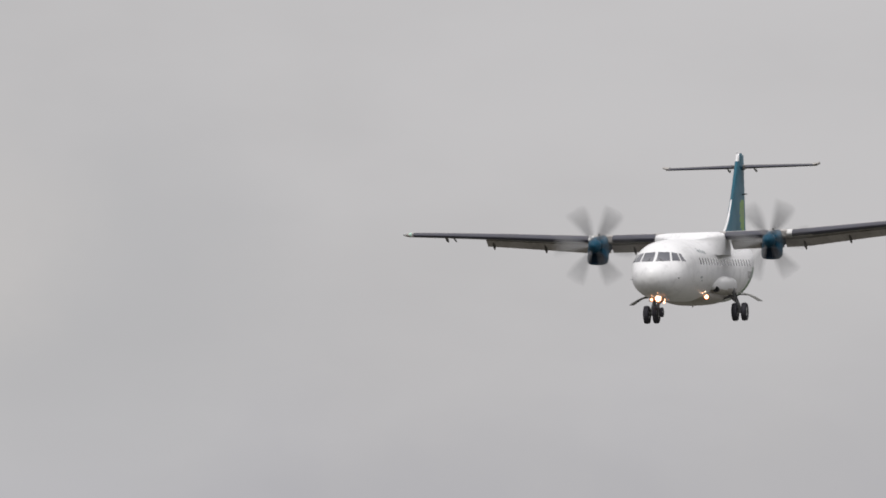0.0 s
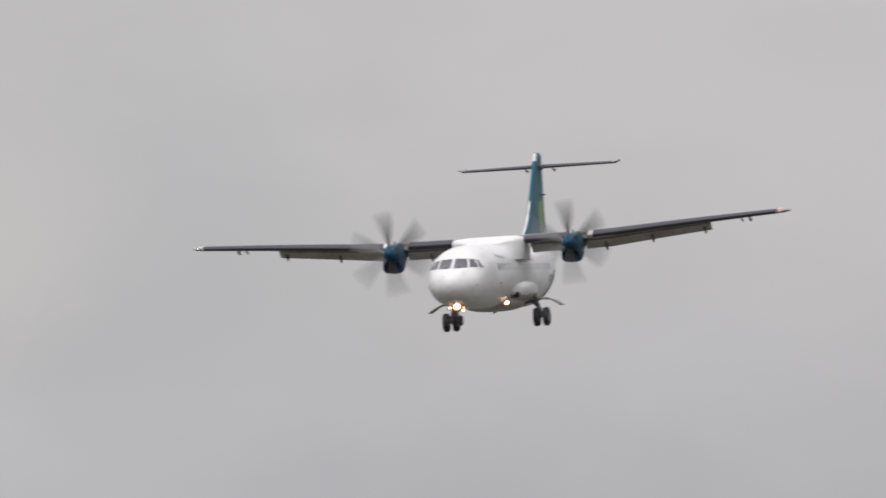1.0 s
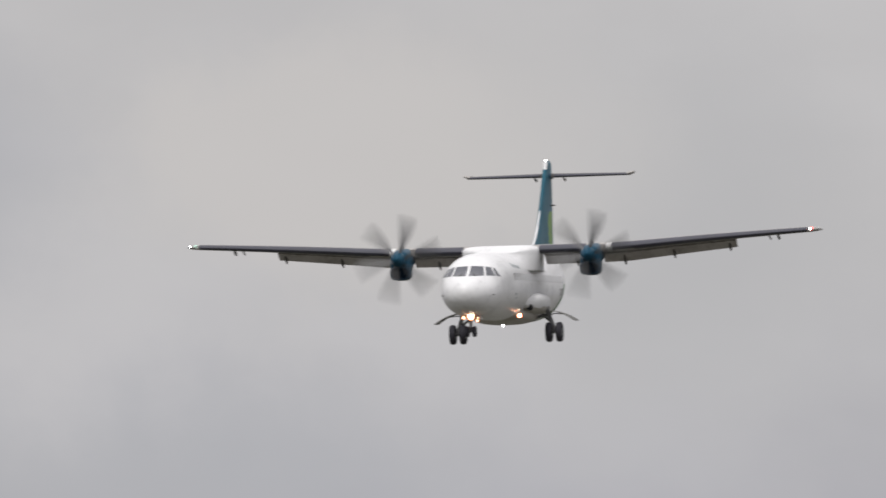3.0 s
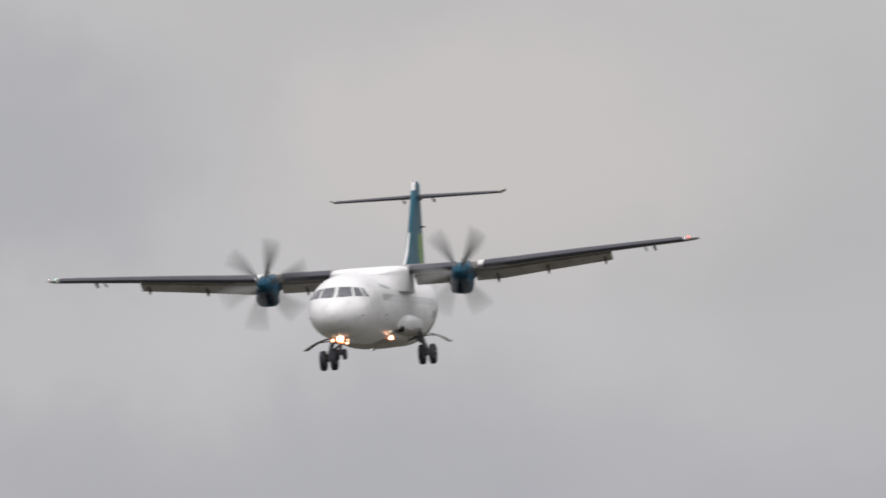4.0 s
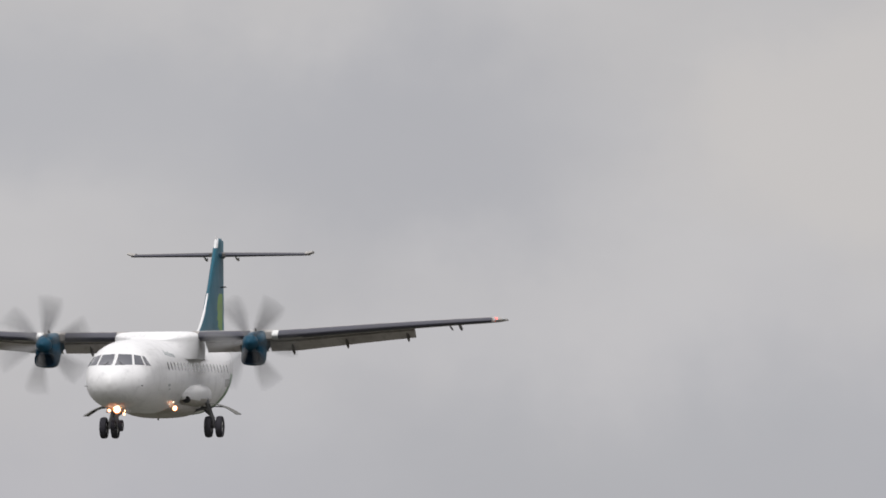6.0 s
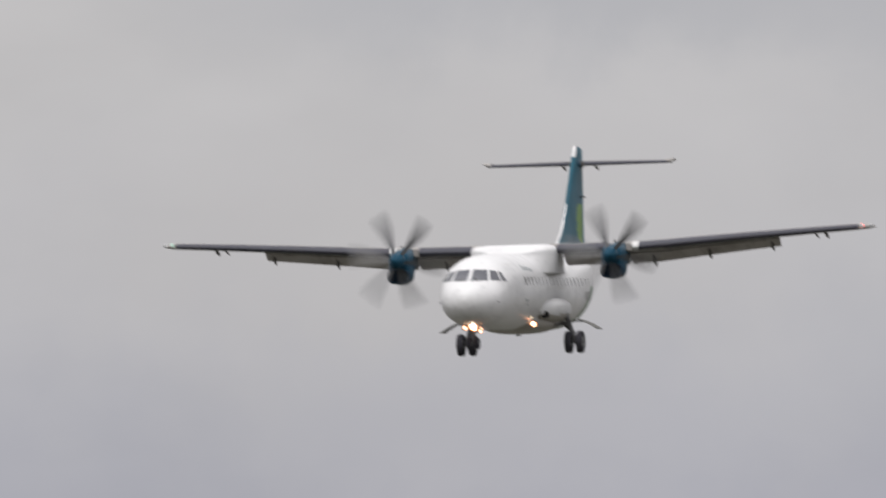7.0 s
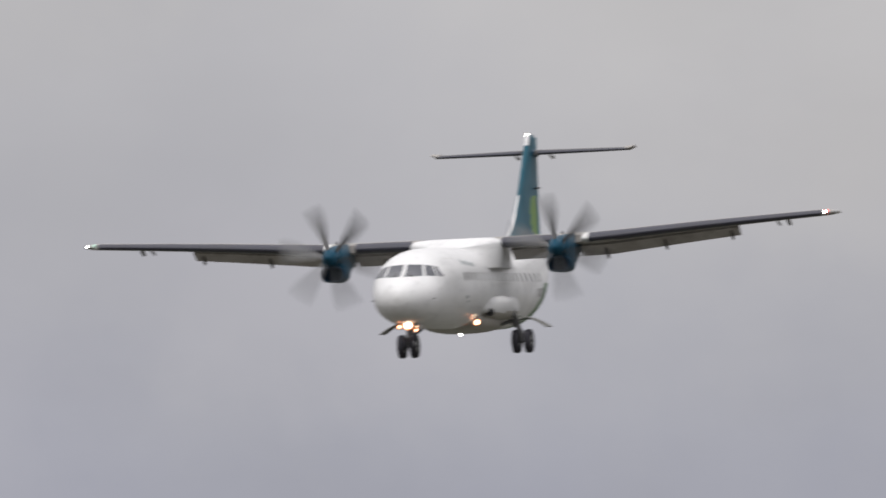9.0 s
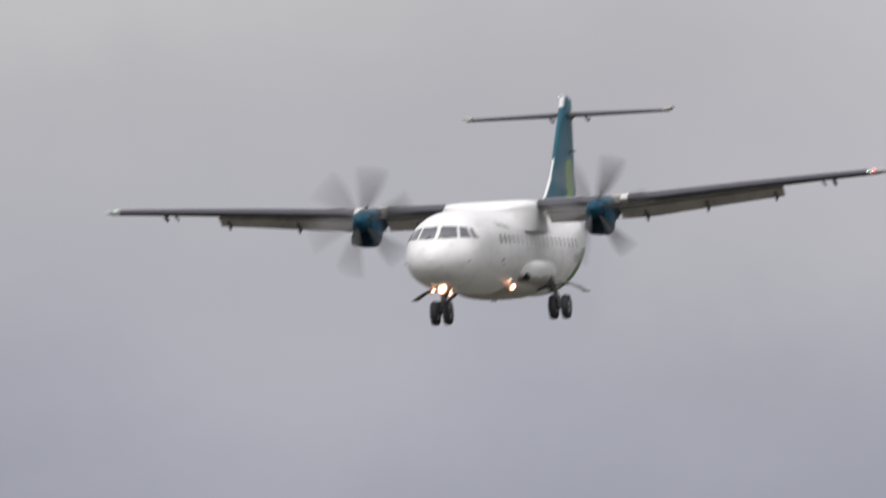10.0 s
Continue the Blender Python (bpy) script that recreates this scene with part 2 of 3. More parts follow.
def spun(bm, profile, axis_point, axis, n=28):
    """A turned body: profile of (along, radius) about an axis."""
    axis = Vector(axis).normalized()
    a = axis.orthogonal().normalized()
    b = axis.cross(a)
    rings = [[Vector(axis_point) + axis * u + max(r, 0.002) * (math.cos(k) * a + math.sin(k) * b)
              for k in (2 * math.pi * j / n for j in range(n))] for u, r in profile]
    return loft(bm, rings)


def between(table, s):
    """Smooth interpolation in rows of (s, values...)."""
    rows = list(table)
    if s <= rows[0][0]:
        return rows[0][1:]
    for i in range(len(rows) - 1):
        p, q = rows[i], rows[i + 1]
        if s <= q[0]:
            before, after = rows[max(i - 1, 0)], rows[min(i + 2, len(rows) - 1)]
            h = q[0] - p[0]
            t = (s - p[0]) / h
            out = []
            for k in range(1, len(p)):
                mp = (q[k] - before[k]) / max(q[0] - before[0], 1e-6) if i else (q[k] - p[k]) / h
                mq = (after[k] - p[k]) / max(after[0] - p[0], 1e-6)
                out.append((2 * t**3 - 3 * t**2 + 1) * p[k] + (t**3 - 2 * t**2 + t) * h * mp
                           + (3 * t**2 - 2 * t**3) * q[k] + (t**3 - t**2) * h * mq)
            return out
    return rows[-1][1:]


# fuselage: station, half width, top, bottom
HULL = (
    (0.00, 0.030, -0.51, -0.57), (0.06, 0.270, -0.30, -0.80), (0.20, 0.480, -0.14, -1.00),
    (0.45, 0.700, 0.01, -1.16), (0.80, 0.890, 0.15, -1.28), (1.20, 1.040, 0.26, -1.38),
    (1.60, 1.150, 0.46, -1.45), (2.00, 1.240, 0.72, -1.50), (2.40, 1.300, 0.91, -1.54),
    (2.90, 1.360, 1.05, -1.57), (3.60, 1.410, 1.15, -1.60), (4.50, 1.433, 1.20, -1.61),
    (6.00, 1.433, 1.24, -1.61), (11.00, 1.433, 1.25, -1.61), (18.00, 1.433, 1.25, -1.61),
    (19.50, 1.410, 1.26, -1.53), (21.00, 1.290, 1.29, -1.24), (22.50, 1.070, 1.31, -0.84),
    (24.00, 0.780, 1.29, -0.40), (25.30, 0.500, 1.21, -0.02), (26.40, 0.250, 1.07, 0.30),
    (26.90, 0.100, 0.93, 0.50),
)


def hull_point(s, k, out=0.0):
    """Point on the fuselage skin at station s and angle k (0 to port, 90 up)."""
    w, top, bottom = between(HULL, s)
    mid, half = (top + bottom) / 2, (top - bottom) / 2
    c, q = math.cos(k), math.sin(k)
    e = 2 / 2.08
    return B(s, (w + out) * math.copysign(abs(c) ** e, c), mid + (half + out) * math.copysign(abs(q) ** e, q))


def nose_skin(y, z):
    """Station at which the nose skin is met, going aft at y, z."""
    lo, hi = 0.0, 6.0
    for _ in range(40):
        s = (lo + hi) / 2
        w, top, bottom = between(HULL, s)
        mid, half = (top + bottom) / 2, (top - bottom) / 2
        inside = half > 0 and w > 0 and abs(y / w) ** 2.08 + abs((z - mid) / half) ** 2.08 < 1
        lo, hi = (lo, s) if inside else (s, hi)
    return hi


def airfoil(a0, a1, tc, n=9):
    """Closed outline of a piece of wing section from chord fraction a0 to a1: (along, height) with chord 1."""
    def half(x):
        return 5 * tc * (0.2969 * math.sqrt(max(x, 0)) - 0.126 * x - 0.3516 * x**2 + 0.2843 * x**3 - 0.1036 * x**4)

    def camber(x):
        return 0.03 * (1 - (2 * x - 0.8) ** 2) * 0.8
    xs = [a0 + (a1 - a0) * (0.5 - 0.5 * math.cos(math.pi * i / n)) for i in range(n + 1)]
    up = [(x, camber(x) + half(x) + 0.001) for x in xs]
    low = [(x, camber(x) - half(x) - 0.001) for x in reversed(xs)]
    return up + low


def wing_piece(bm, stations, a0, a1, drop=0.0, aft=0.0, down=0.0, rock=0.0):
    """Skin over stations of (y, leading edge s, chord, z, thickness, twist); drop turns the piece down about its front."""
    rings = []
    for y, le, chord, z, tc, twist in stations:
        ring = []
        for x, h in airfoil(a0, a1, tc):
            px, pz = x * chord, h * chord
            if drop:
                hx, hz = a0 * chord, 0.0
                c, q = math.cos(radians(drop)), math.sin(radians(drop))
                px, pz = hx + (px - hx) * c + (pz - hz) * q, hz - (px - hx) * q + (pz - hz) * c
            px, pz = px + aft * chord, pz - down * chord
            c, q = math.cos(radians(twist)), math.sin(radians(twist))
            px, pz = px * c + pz * q, -px * q + pz * c
            ring.append(B(le + px, y, z + pz))
        rings.append(ring)
    return loft(bm, rings)


# ---- the aircraft ----
WING_Z = 1.335


def wing_at(y):
    """Leading edge, chord, height, thickness and twist of the wing at the span position y."""
    a = abs(y)
    if a < 5.0:
        return 11.15, 2.57, WING_Z + 0.006 * a, 0.158, 1.0
    t = (a - 5.0) / 8.3
    return 11.15 + 0.72 * t, 2.57 - 1.02 * t, WING_Z + 0.03 + 0.64 * t - 0.12 * t * t, 0.158 - 0.014 * t, 1.0 - 0.5 * t


def wing_row(*ys):
    return [(y, *wing_at(y)) for y in ys]


plane = new("airliner")
tagged(plane, "white twin-propeller airliner with teal engines and tail, wheels down, on approach", "aeroplane")


def hull_paint():
    """White paint whose rear underside carries a green swoosh with a clean curved edge."""
    m = WHITE.copy()
    m.name = "hull_paint"
    net = Net(m.node_tree)
    bsdf = m.node_tree.nodes["Principled BSDF"]
    white = bsdf.inputs["Base Color"].links[0].from_socket
    split = net.node("ShaderNodeSeparateXYZ")
    net.link(net.node("ShaderNodeTexCoord").outputs["Object"], split.inputs[0])
    aft = net.math("SUBTRACT", -5.2, split.outputs[0])
    edge = net.math("MULTIPLY_ADD", net.math("POWER", net.math("MAXIMUM", aft, 0.0), 1.15), 0.50, -1.73)
    edge = net.math("MINIMUM", edge, 0.0)
    inside = net.smooth(net.math("SUBTRACT", edge, split.outputs[2]), -0.01, 0.01)
    net.link(net.mix(inside, white, (0.075, 0.165, 0.06, 1)), bsdf.inputs["Base Color"])
    return m


def fuselage():
    bm = bmesh.new()
    n = 56
    stations = [0, .02, .06, .12, .2, .32, .45, .62, .8, 1.0, 1.2, 1.4, 1.6, 1.8, 2.0, 2.2, 2.4, 2.65, 2.9, 3.25, 3.6, 4.05, 4.5]
    stations += [4.5 + 0.75 * i for i in range(1, 19)] + [18.5, 19, 19.5, 20.25, 21, 21.75, 22.5, 23.25, 24, 24.65, 25.3, 25.85, 26.4, 26.9]
    loft(bm, [[hull_point(s, 2 * math.pi * i / n) for i in range(n)] for s in stations])
    return part("fuselage", bm, hull_paint(), plane, "white fuselage with a green swoosh under the tail")


hull = fuselage()


def skin_patch(bm, corners, out=0.008, nu=6, nv=4):
    """Pane on the nose, given by its corners as seen from ahead: (y, z) lower inner, lower outer, upper outer, upper inner."""
    grid = []
    for j in range(nv + 1):
        row = []
        for i in range(nu + 1):
            a, b = i / nu, j / nv
            y = (1 - b) * ((1 - a) * corners[0][0] + a * corners[1][0]) + b * ((1 - a) * corners[3][0] + a * corners[2][0])
            z = (1 - b) * ((1 - a) * corners[0][1] + a * corners[1][1]) + b * ((1 - a) * corners[3][1] + a * corners[2][1])
            row.append(bm.verts.new(B(nose_skin(y, z) - out, y * (1 + out * 0.7), z + out * 0.5)))
        grid.append(row)
    faces = [bm.faces.new((grid[j][i], grid[j][i + 1], grid[j + 1][i + 1], grid[j + 1][i])) for j in range(nv) for i in range(nu)]
    back = bmesh.ops.extrude_face_region(bm, geom=faces)
    bmesh.ops.translate(bm, vec=(-0.03, 0, -0.01), verts=[v for v in back["geom"] if isinstance(v, bmesh.types.BMVert)])


def cockpit():
    for side in (1, -1):
        for corners in (((.065, .195), (.67, .205), (.565, .605), (.065, .63)),
                        ((.745, .21), (1.06, .195), (.86, .555), (.635, .60)),
                        ((1.10, .19), (1.225, .175), (1.0, .515), (.905, .55))):
            bm = bmesh.new()
            skin_patch(bm, [(side * y, z) for y, z in corners])
            pane = part("windscreen_pane", bm, GLASS, hull, "dark glass cockpit pane")
        bm = bmesh.new()
        foot = B(nose_skin(side * .36, .19) - .02, side * .36, .19)
        tube(bm, [foot, foot + Vector((-.13, side * -.16, .15))], [.018, .010], 6)
        part("wiper", bm, DARK, hull, "black windscreen wiper")
        bm = bmesh.new()
        at = B(1.25, side * 1.03, -.60)
        tube(bm, [at, at + Vector((.02, side * .09, 0)), at + Vector((.20, side * .10, 0))], [.02, .016, .010], 6)
        part("pitot_tube", bm, STEEL, hull, "small steel probe")


cockpit()


def on_side(s, z, side, out=0.006):
    w, top, bottom = between(HULL, s)
    mid, half = (top + bottom) / 2, (top - bottom) / 2
    y = w * (1 - min(1, abs((z - mid) / half)) ** 2.08) ** (1 / 2.08)
    return B(s, side * (y + out), z)


def side_panel(bm, s0, s1, z0, z1, side, out=0.006, corner=0.08, n=4):
    """Rounded panel on the side of the hull."""
    ring = []
    for cs, cz, a0 in ((s1 - corner, z1 - corner, 0), (s0 + corner, z1 - corner, 90), (s0 + corner, z0 + corner, 180), (s1 - corner, z0 + corner, 270)):
        for i in range(n):
            a = radians(a0 + 90 * i / (n - 1))
            ring.append((cs + corner * math.cos(a), cz + corner * math.sin(a)))
    face = bm.faces.new([bm.verts.new(on_side(s, z, side, out)) for s, z in ring])
    deep = bmesh.ops.extrude_face_region(bm, geom=[face])
    bmesh.ops.translate(bm, vec=(0, -side * 0.03, 0), verts=[v for v in deep["geom"] if isinstance(v, bmesh.types.BMVert)])


def seam_ring(bm, s0, s1, z0, z1, side, width=0.03):
    """Outline of a door as a thin raised gasket that follows the skin."""
    path = []
    steps = 7
    for i in range(steps):
        path.append((s0, z0 + (z1 - z0) * i / steps))
    for i in range(steps):
        path.append((s0 + (s1 - s0) * i / steps, z1))
    for i in range(steps):
        path.append((s1, z1 - (z1 - z0) * i / steps))
    for i in range(steps):
        path.append((s1 - (s1 - s0) * i / steps, z0))
    cs, cz = (s0 + s1) / 2, (z0 + z1) / 2
    inner = [bm.verts.new(on_side(s, z, side, 0.005)) for s, z in path]
    outer = [bm.verts.new(on_side(s + math.copysign(width, s - cs), z + math.copysign(width, z - cz), side, 0.005)) for s, z in path]
    for i in range(len(path)):
        k = (i + 1) % len(path)
        bm.faces.new((inner[i], inner[k], outer[k], outer[i]))


def cabin_side(side):
    for i in range(19):
        s = 5.55 + 0.765 * i
        bm = bmesh.new()
        side_panel(bm, s - .125, s + .125, .02, .34, side, corner=.09)
        part("cabin_window", bm, CABIN_GLASS, hull, "small dark cabin window" if i == 0 else "")
    for name, s0, s1, z0, z1 in (("cargo_door", 3.55, 4.85, -.75, .80), ("passenger_door", 20.3, 21.0, -.62, .92)):
        bm = bmesh.new()
        seam_ring(bm, s0, s1, z0, z1, side)
        part(name, bm, PALE_SEAM, hull, "thin grey seam of a closed door")
    for i in range(4):
        bm = bmesh.new()
        side_panel(bm, 18.6 + .34 * i, 18.84 + .34 * i, -.52, -.20, side, corner=.04, out=0.005)
        part("marking_bar", bm, SEAM, hull, "small grey marking" if i == 0 else "")
    # row of plain shapes above the first windows
    for i in range(7):
        bm = bmesh.new()
        s, z = 5.95 + .30 * i, .68 - .012 * i
        side_panel(bm, s, s + .19, z - .08, z + .07 + (.04 if i in (0, 3) else 0), side, corner=.03, out=0.005)
        part("emblem_shape", bm, EMBLEM, hull, "small grey-teal emblem shape" if i == 0 else "")
    # skin joints
    for name, at, words in (("skin_joint", 3.15, "thin joint of the skin panels"), ("skin_joint", 5.2, ""),
                            ("skin_joint", 7.9, ""), ("skin_joint", 15.4, ""), ("skin_joint", 17.9, ""), ("skin_joint", 19.7, "")):
        bm = bmesh.new()
        n = 40
        ends = [[bm.verts.new(hull_point(s, (-math.pi / 2 if side > 0 else math.pi / 2) + math.pi * j / n, .004)) for j in range(n + 1)] for s in (at, at + .022)]
        for j in range(n):
            bm.faces.new((ends[0][j], ends[0][j + 1], ends[1][j + 1], ends[1][j]))
        part(name, bm, PALE_SEAM, hull, words)


cabin_side(1)
cabin_side(-1)


def side_vents():
    """Small grilles low on the port side of the forward hull."""
    for s, z, long, tall in ((5.55, -.60, .42, .10), (5.95, -.74, .22, .07)):
        bm = bmesh.new()
        side_panel(bm, s, s + long, z, z + tall, 1, corner=.03, out=.008)
        part("vent_grille", bm, EMBLEM, hull, "small grey vent grille")


side_vents()


def wing_box():
    """White fairing that carries the wing: it swells out of the hull's crown, and its flat sides hang over the hull below the wing root."""
    rise = ((9.0, 0.0), (9.6, .10), (10.2, .38), (10.7, .78), (11.05, .98), (11.5, 1.0), (13.4, 1.0), (14.1, .84), (15.0, .48), (16.2, .12), (17.2, 0.0))
    low, shoulder = .50, 1.20
    bm = bmesh.new()
    rings = []
    for i in range(57):
        s = 9.0 + 8.2 * i / 56
        f = min(1.0, max(0.0, between(rise, s)[0]))
        w = 1.65 - .13 * min(1, max(0, (s - 11.7) / 1.2))
        top = 1.555 + .035 * math.sin(math.pi * min(1, max(0, (s - 10.6) / 3.4)))

        def skin(z, out):
            half, up, down = between(HULL, s)
            mid, tall = (up + down) / 2, (up - down) / 2
            return max(.05, half * max(0.0, 1 - abs((z - mid) / tall) ** 2.08) ** (1 / 2.08)) + out
        side = []
        for j in range(7):
            a = j / 6
            z = low + (shoulder - low) * a
            late = f ** (1 + 1.6 * (1 - a))
            side.append((skin(z, -.01) * (1 - late) + (w - .05 * (1 - a) ** 2) * late, z))
        ring = [B(s, y, z) for y, z in side]
        y0 = skin(shoulder, -.01)
        for j in range(1, 24):
            k = math.pi * j / 24
            c, q = math.cos(k), math.sin(k)
            flat = Vector((y0 * c, 0, shoulder + (between(HULL, s)[1] - .012 - shoulder) * q))
            square = Vector((w * math.copysign(abs(c) ** .34, c), 0, shoulder + (top - shoulder) * q ** .44))
            p = flat.lerp(square, f)
            ring.append(B(s, p.x, p.z))
        ring += [B(s, -y, z) for y, z in side[::-1]]
        ring += [B(s, -.9, low - .02), B(s, .9, low - .02)]
        rings.append(ring)
    loft(bm, rings)
    return part("wing_fairing", bm, WHITE, plane, "white fairing between wing and fuselage", sharp=50.0)


wing_box()


def wing(side):
    bm = bmesh.new()
    wing_piece(bm, wing_row(*[side * y for y in (1.30, 2.4, 3.3)]), 0.055, 0.74)
    wing_piece(bm, wing_row(*[side * y for y in (3.3, 4.0, 4.9, 5.0, 6.2, 7.6, 9.0, 10.4, 11.8, 12.9, 13.15)]), 0.055, 0.74)
    root = part("wing_panel", bm, WING, plane, "grey wing with stained underside")
    for y0, y1 in ((1.62, 3.62), (4.74, 13.0)):
        bm = bmesh.new()
        n = 8
        wing_piece(bm, wing_row(*[side * (y0 + (y1 - y0) * i / n) for i in range(n + 1)]), 0.0, 0.15, aft=-0.005)
        part("leading_edge_boot", bm, BOOT, root, "black rubber de-icing boot")
    # bare light strips of the leading edge beside the engine
    for y0, y1 in ((4.50, 4.74),):
        bm = bmesh.new()
        wing_piece(bm, wing_row(side * y0, side * y1), 0.0, 0.15, aft=-0.004)
        part("leading_edge_strip", bm, PALE_SEAM, root, "pale grey leading edge strip")
    for y0, y1 in ((1.60, 3.98), (4.10, 9.80)):
        bm = bmesh.new()
        wing_piece(bm, wing_row(*[side * (y0 + (y1 - y0) * i / 5) for i in range(6)]), 0.70, 1.0, drop=30, aft=0.03, down=0.045)
        part("flap", bm, FLAP, root, "grey landing flap, lowered")
    bm = bmesh.new()
    wing_piece(bm, wing_row(*[side * y for y in (9.86, 10.8, 11.9, 12.9)]), 0.745, 1.0, drop=3.0 * side)
    part("aileron", bm, WING, root, "grey aileron")
    # rounded tip with a lamp fairing
    bm = bmesh.new()
    rows = []
    for y, k in ((13.15, 1.0), (13.3, .93), (13.42, .78), (13.5, .5)):
        le, chord, z, tc, tw = wing_at(side * y)
        rows.append((side * y, le + chord * (1 - k) * .55, chord * k, z, tc * (.4 + .6 * k), tw))
    wing_piece(bm, rows, 0.0, 1.0)
    part("wing_tip", bm, WING, root, "rounded grey wing tip")
    # hinge fairings under the flaps
    for y, size in ((2.95, .9), (4.98, 1.0), (7.1, 1.0), (9.5, .95), (11.62, .62), (11.25, .3)):
        le, chord, z, tc, tw = wing_at(y)
        bm = bmesh.new()
        flapped = y < 9.9
        s0 = le + chord * (.78 if flapped else .5)
        rings = []
        for i in range(10):
            a = i / 9
            s = s0 + a * (.26 if flapped else .52) * chord
            r = .085 * size * math.sin(math.pi * min(1, .08 + a * .92)) ** .6 + .004
            zz = z - .05 * chord - ((.05 + .165 * a) * chord if flapped else .16 * a)
            rings.append([B(s, side * (y + .7 * r * math.cos(k)), zz + 1.9 * r * math.sin(k)) for k in (2 * math.pi * j / 10 for j in range(10))])
        loft(bm, rings)
        part("flap_track_fairing", bm, TRACK, root, "pointed grey flap hinge fairing")
    # static wicks at the tip
    for y in (12.2, 12.6, 13.0):
        le, chord, z, tc, tw = wing_at(y)
        bm = bmesh.new()
        tube(bm, [B(le + chord, side * y, z - .02), B(le + chord + .18, side * y, z - .03)], .008, 5)
        part("static_wick", bm, DARK, root)
    return root


wing_port = wing(1)
wing_starboard = wing(-1)


def engine(side):
    """Nacelle: rounded box that hangs from the wing, with a chin intake below the spinner."""
    y = 4.05 * side
    table = ((9.12, .30, 1.33, .62), (9.20, .37, 1.40, .34), (9.42, .425, 1.45, .235), (9.9, .44, 1.50, .20), (10.5, .37, 1.54, .22),
             (11.2, .24, 1.57, .30), (12.2, .13, 1.57, .68), (13.4, .08, 1.54, .94), (14.6, .06, 1.44, 1.10), (15.3, .03, 1.30, 1.16))
    bm = bmesh.new()
    rings = []
    for i in range(41):
        s = 9.12 + 6.18 * (i / 40) ** 1.25
        w, top, bottom = between(table, s)
        mid, half = (top + bottom) / 2, (top - bottom) / 2
        rings.append([B(s, y + w * math.copysign(abs(math.cos(k)) ** .62, math.cos(k)), mid + half * math.copysign(abs(math.sin(k)) ** .62, math.sin(k)))
                      for k in (2 * math.pi * j / 32 for j in range(32))])
    loft(bm, rings)
    body = part("engine_nacelle", bm, TEAL, plane, "glossy teal engine nacelle")
    # chin intake: black de-iced lip round a deep mouth
    def chin(s, w, h):
        return [B(s, y + w * math.copysign(abs(math.cos(k)) ** .62, math.cos(k)), .50 + h * math.copysign(abs(math.sin(k)) ** .7, math.sin(k)))
                for k in (2 * math.pi * j / 28 for j in range(28))]
    bm = bmesh.new()
    loft(bm, [chin(9.50, .425, .285), chin(9.20, .43, .29), chin(9.05, .40, .265), chin(9.03, .37, .24), chin(9.05, .35, .225), chin(9.10, .34, .215)], caps=False)
    part("intake_lip", bm, LIP, body, "dark navy rubber rim of the chin intake")
    bm = bmesh.new()
    loft(bm, [chin(9.085, .352, .226), chin(9.105, .352, .226)])
    part("intake_mouth", bm, MOUTH, body, "dark intake opening")
    # small scoop on top
    bm = bmesh.new()
    box(bm, B(9.8, y + .05, 1.60), (.14, .05, .10), .015)
    part("vent_scoop", bm, DARK, body, "small dark scoop")
    return body


nacelle_port = engine(1)
nacelle_starboard = engine(-1)


def propeller(side):
    """Six swept blades on a spinner; the hub turns about the flight axis."""
    bm = bmesh.new()
    spun(bm, [(-.02, .30), (.06, .31), (.20, .29), (.36, .235), (.50, .155), (.58, .075), (.61, .0)], (0, 0, 0), (1, 0, 0), 28)
    hub = part("propeller", bm, TEAL, plane, "six-bladed propeller with a teal spinner")
    for i in range(6):
        bm = bmesh.new()
        rings = []
        for r, chord, twist, tc, sweep in ((.24, .15, 62, .5, 0), (.45, .22, 55, .20, .01), (.8, .325, 46, .11, .03), (1.2, .365, 37, .07, .03),
                                           (1.5, .32, 31, .055, .0), (1.75, .23, 28, .05, -.04), (1.9, .10, 27, .05, -.09), (1.95, .03, 27, .06, -.12)):
            ring = []
            for x, h in airfoil(0, 1, tc, 6):
                a, b = (x - .42) * chord - sweep, h * chord
                c, q = math.cos(radians(twist)), math.sin(radians(twist))
                # blade chord lies mostly in the disc; pitch turns it towards the flight axis
                ring.append(Vector((.10 + a * q + b * c, -(a * c - b * q), r)))
            rings.append(ring)
        loft(bm, rings)
        bmesh.ops.rotate(bm, verts=bm.verts, cent=(0, 0, 0), matrix=Matrix.Rotation(radians(60 * i), 3, "X"))
        part("blade", bm, BLADE, hub, "dark grey curved blade" if i == 0 else "")
    hub.location = B(8.97, 4.05 * side, 1.09)
    return hub


prop_port = propeller(1)
prop_starboard = propeller(-1)


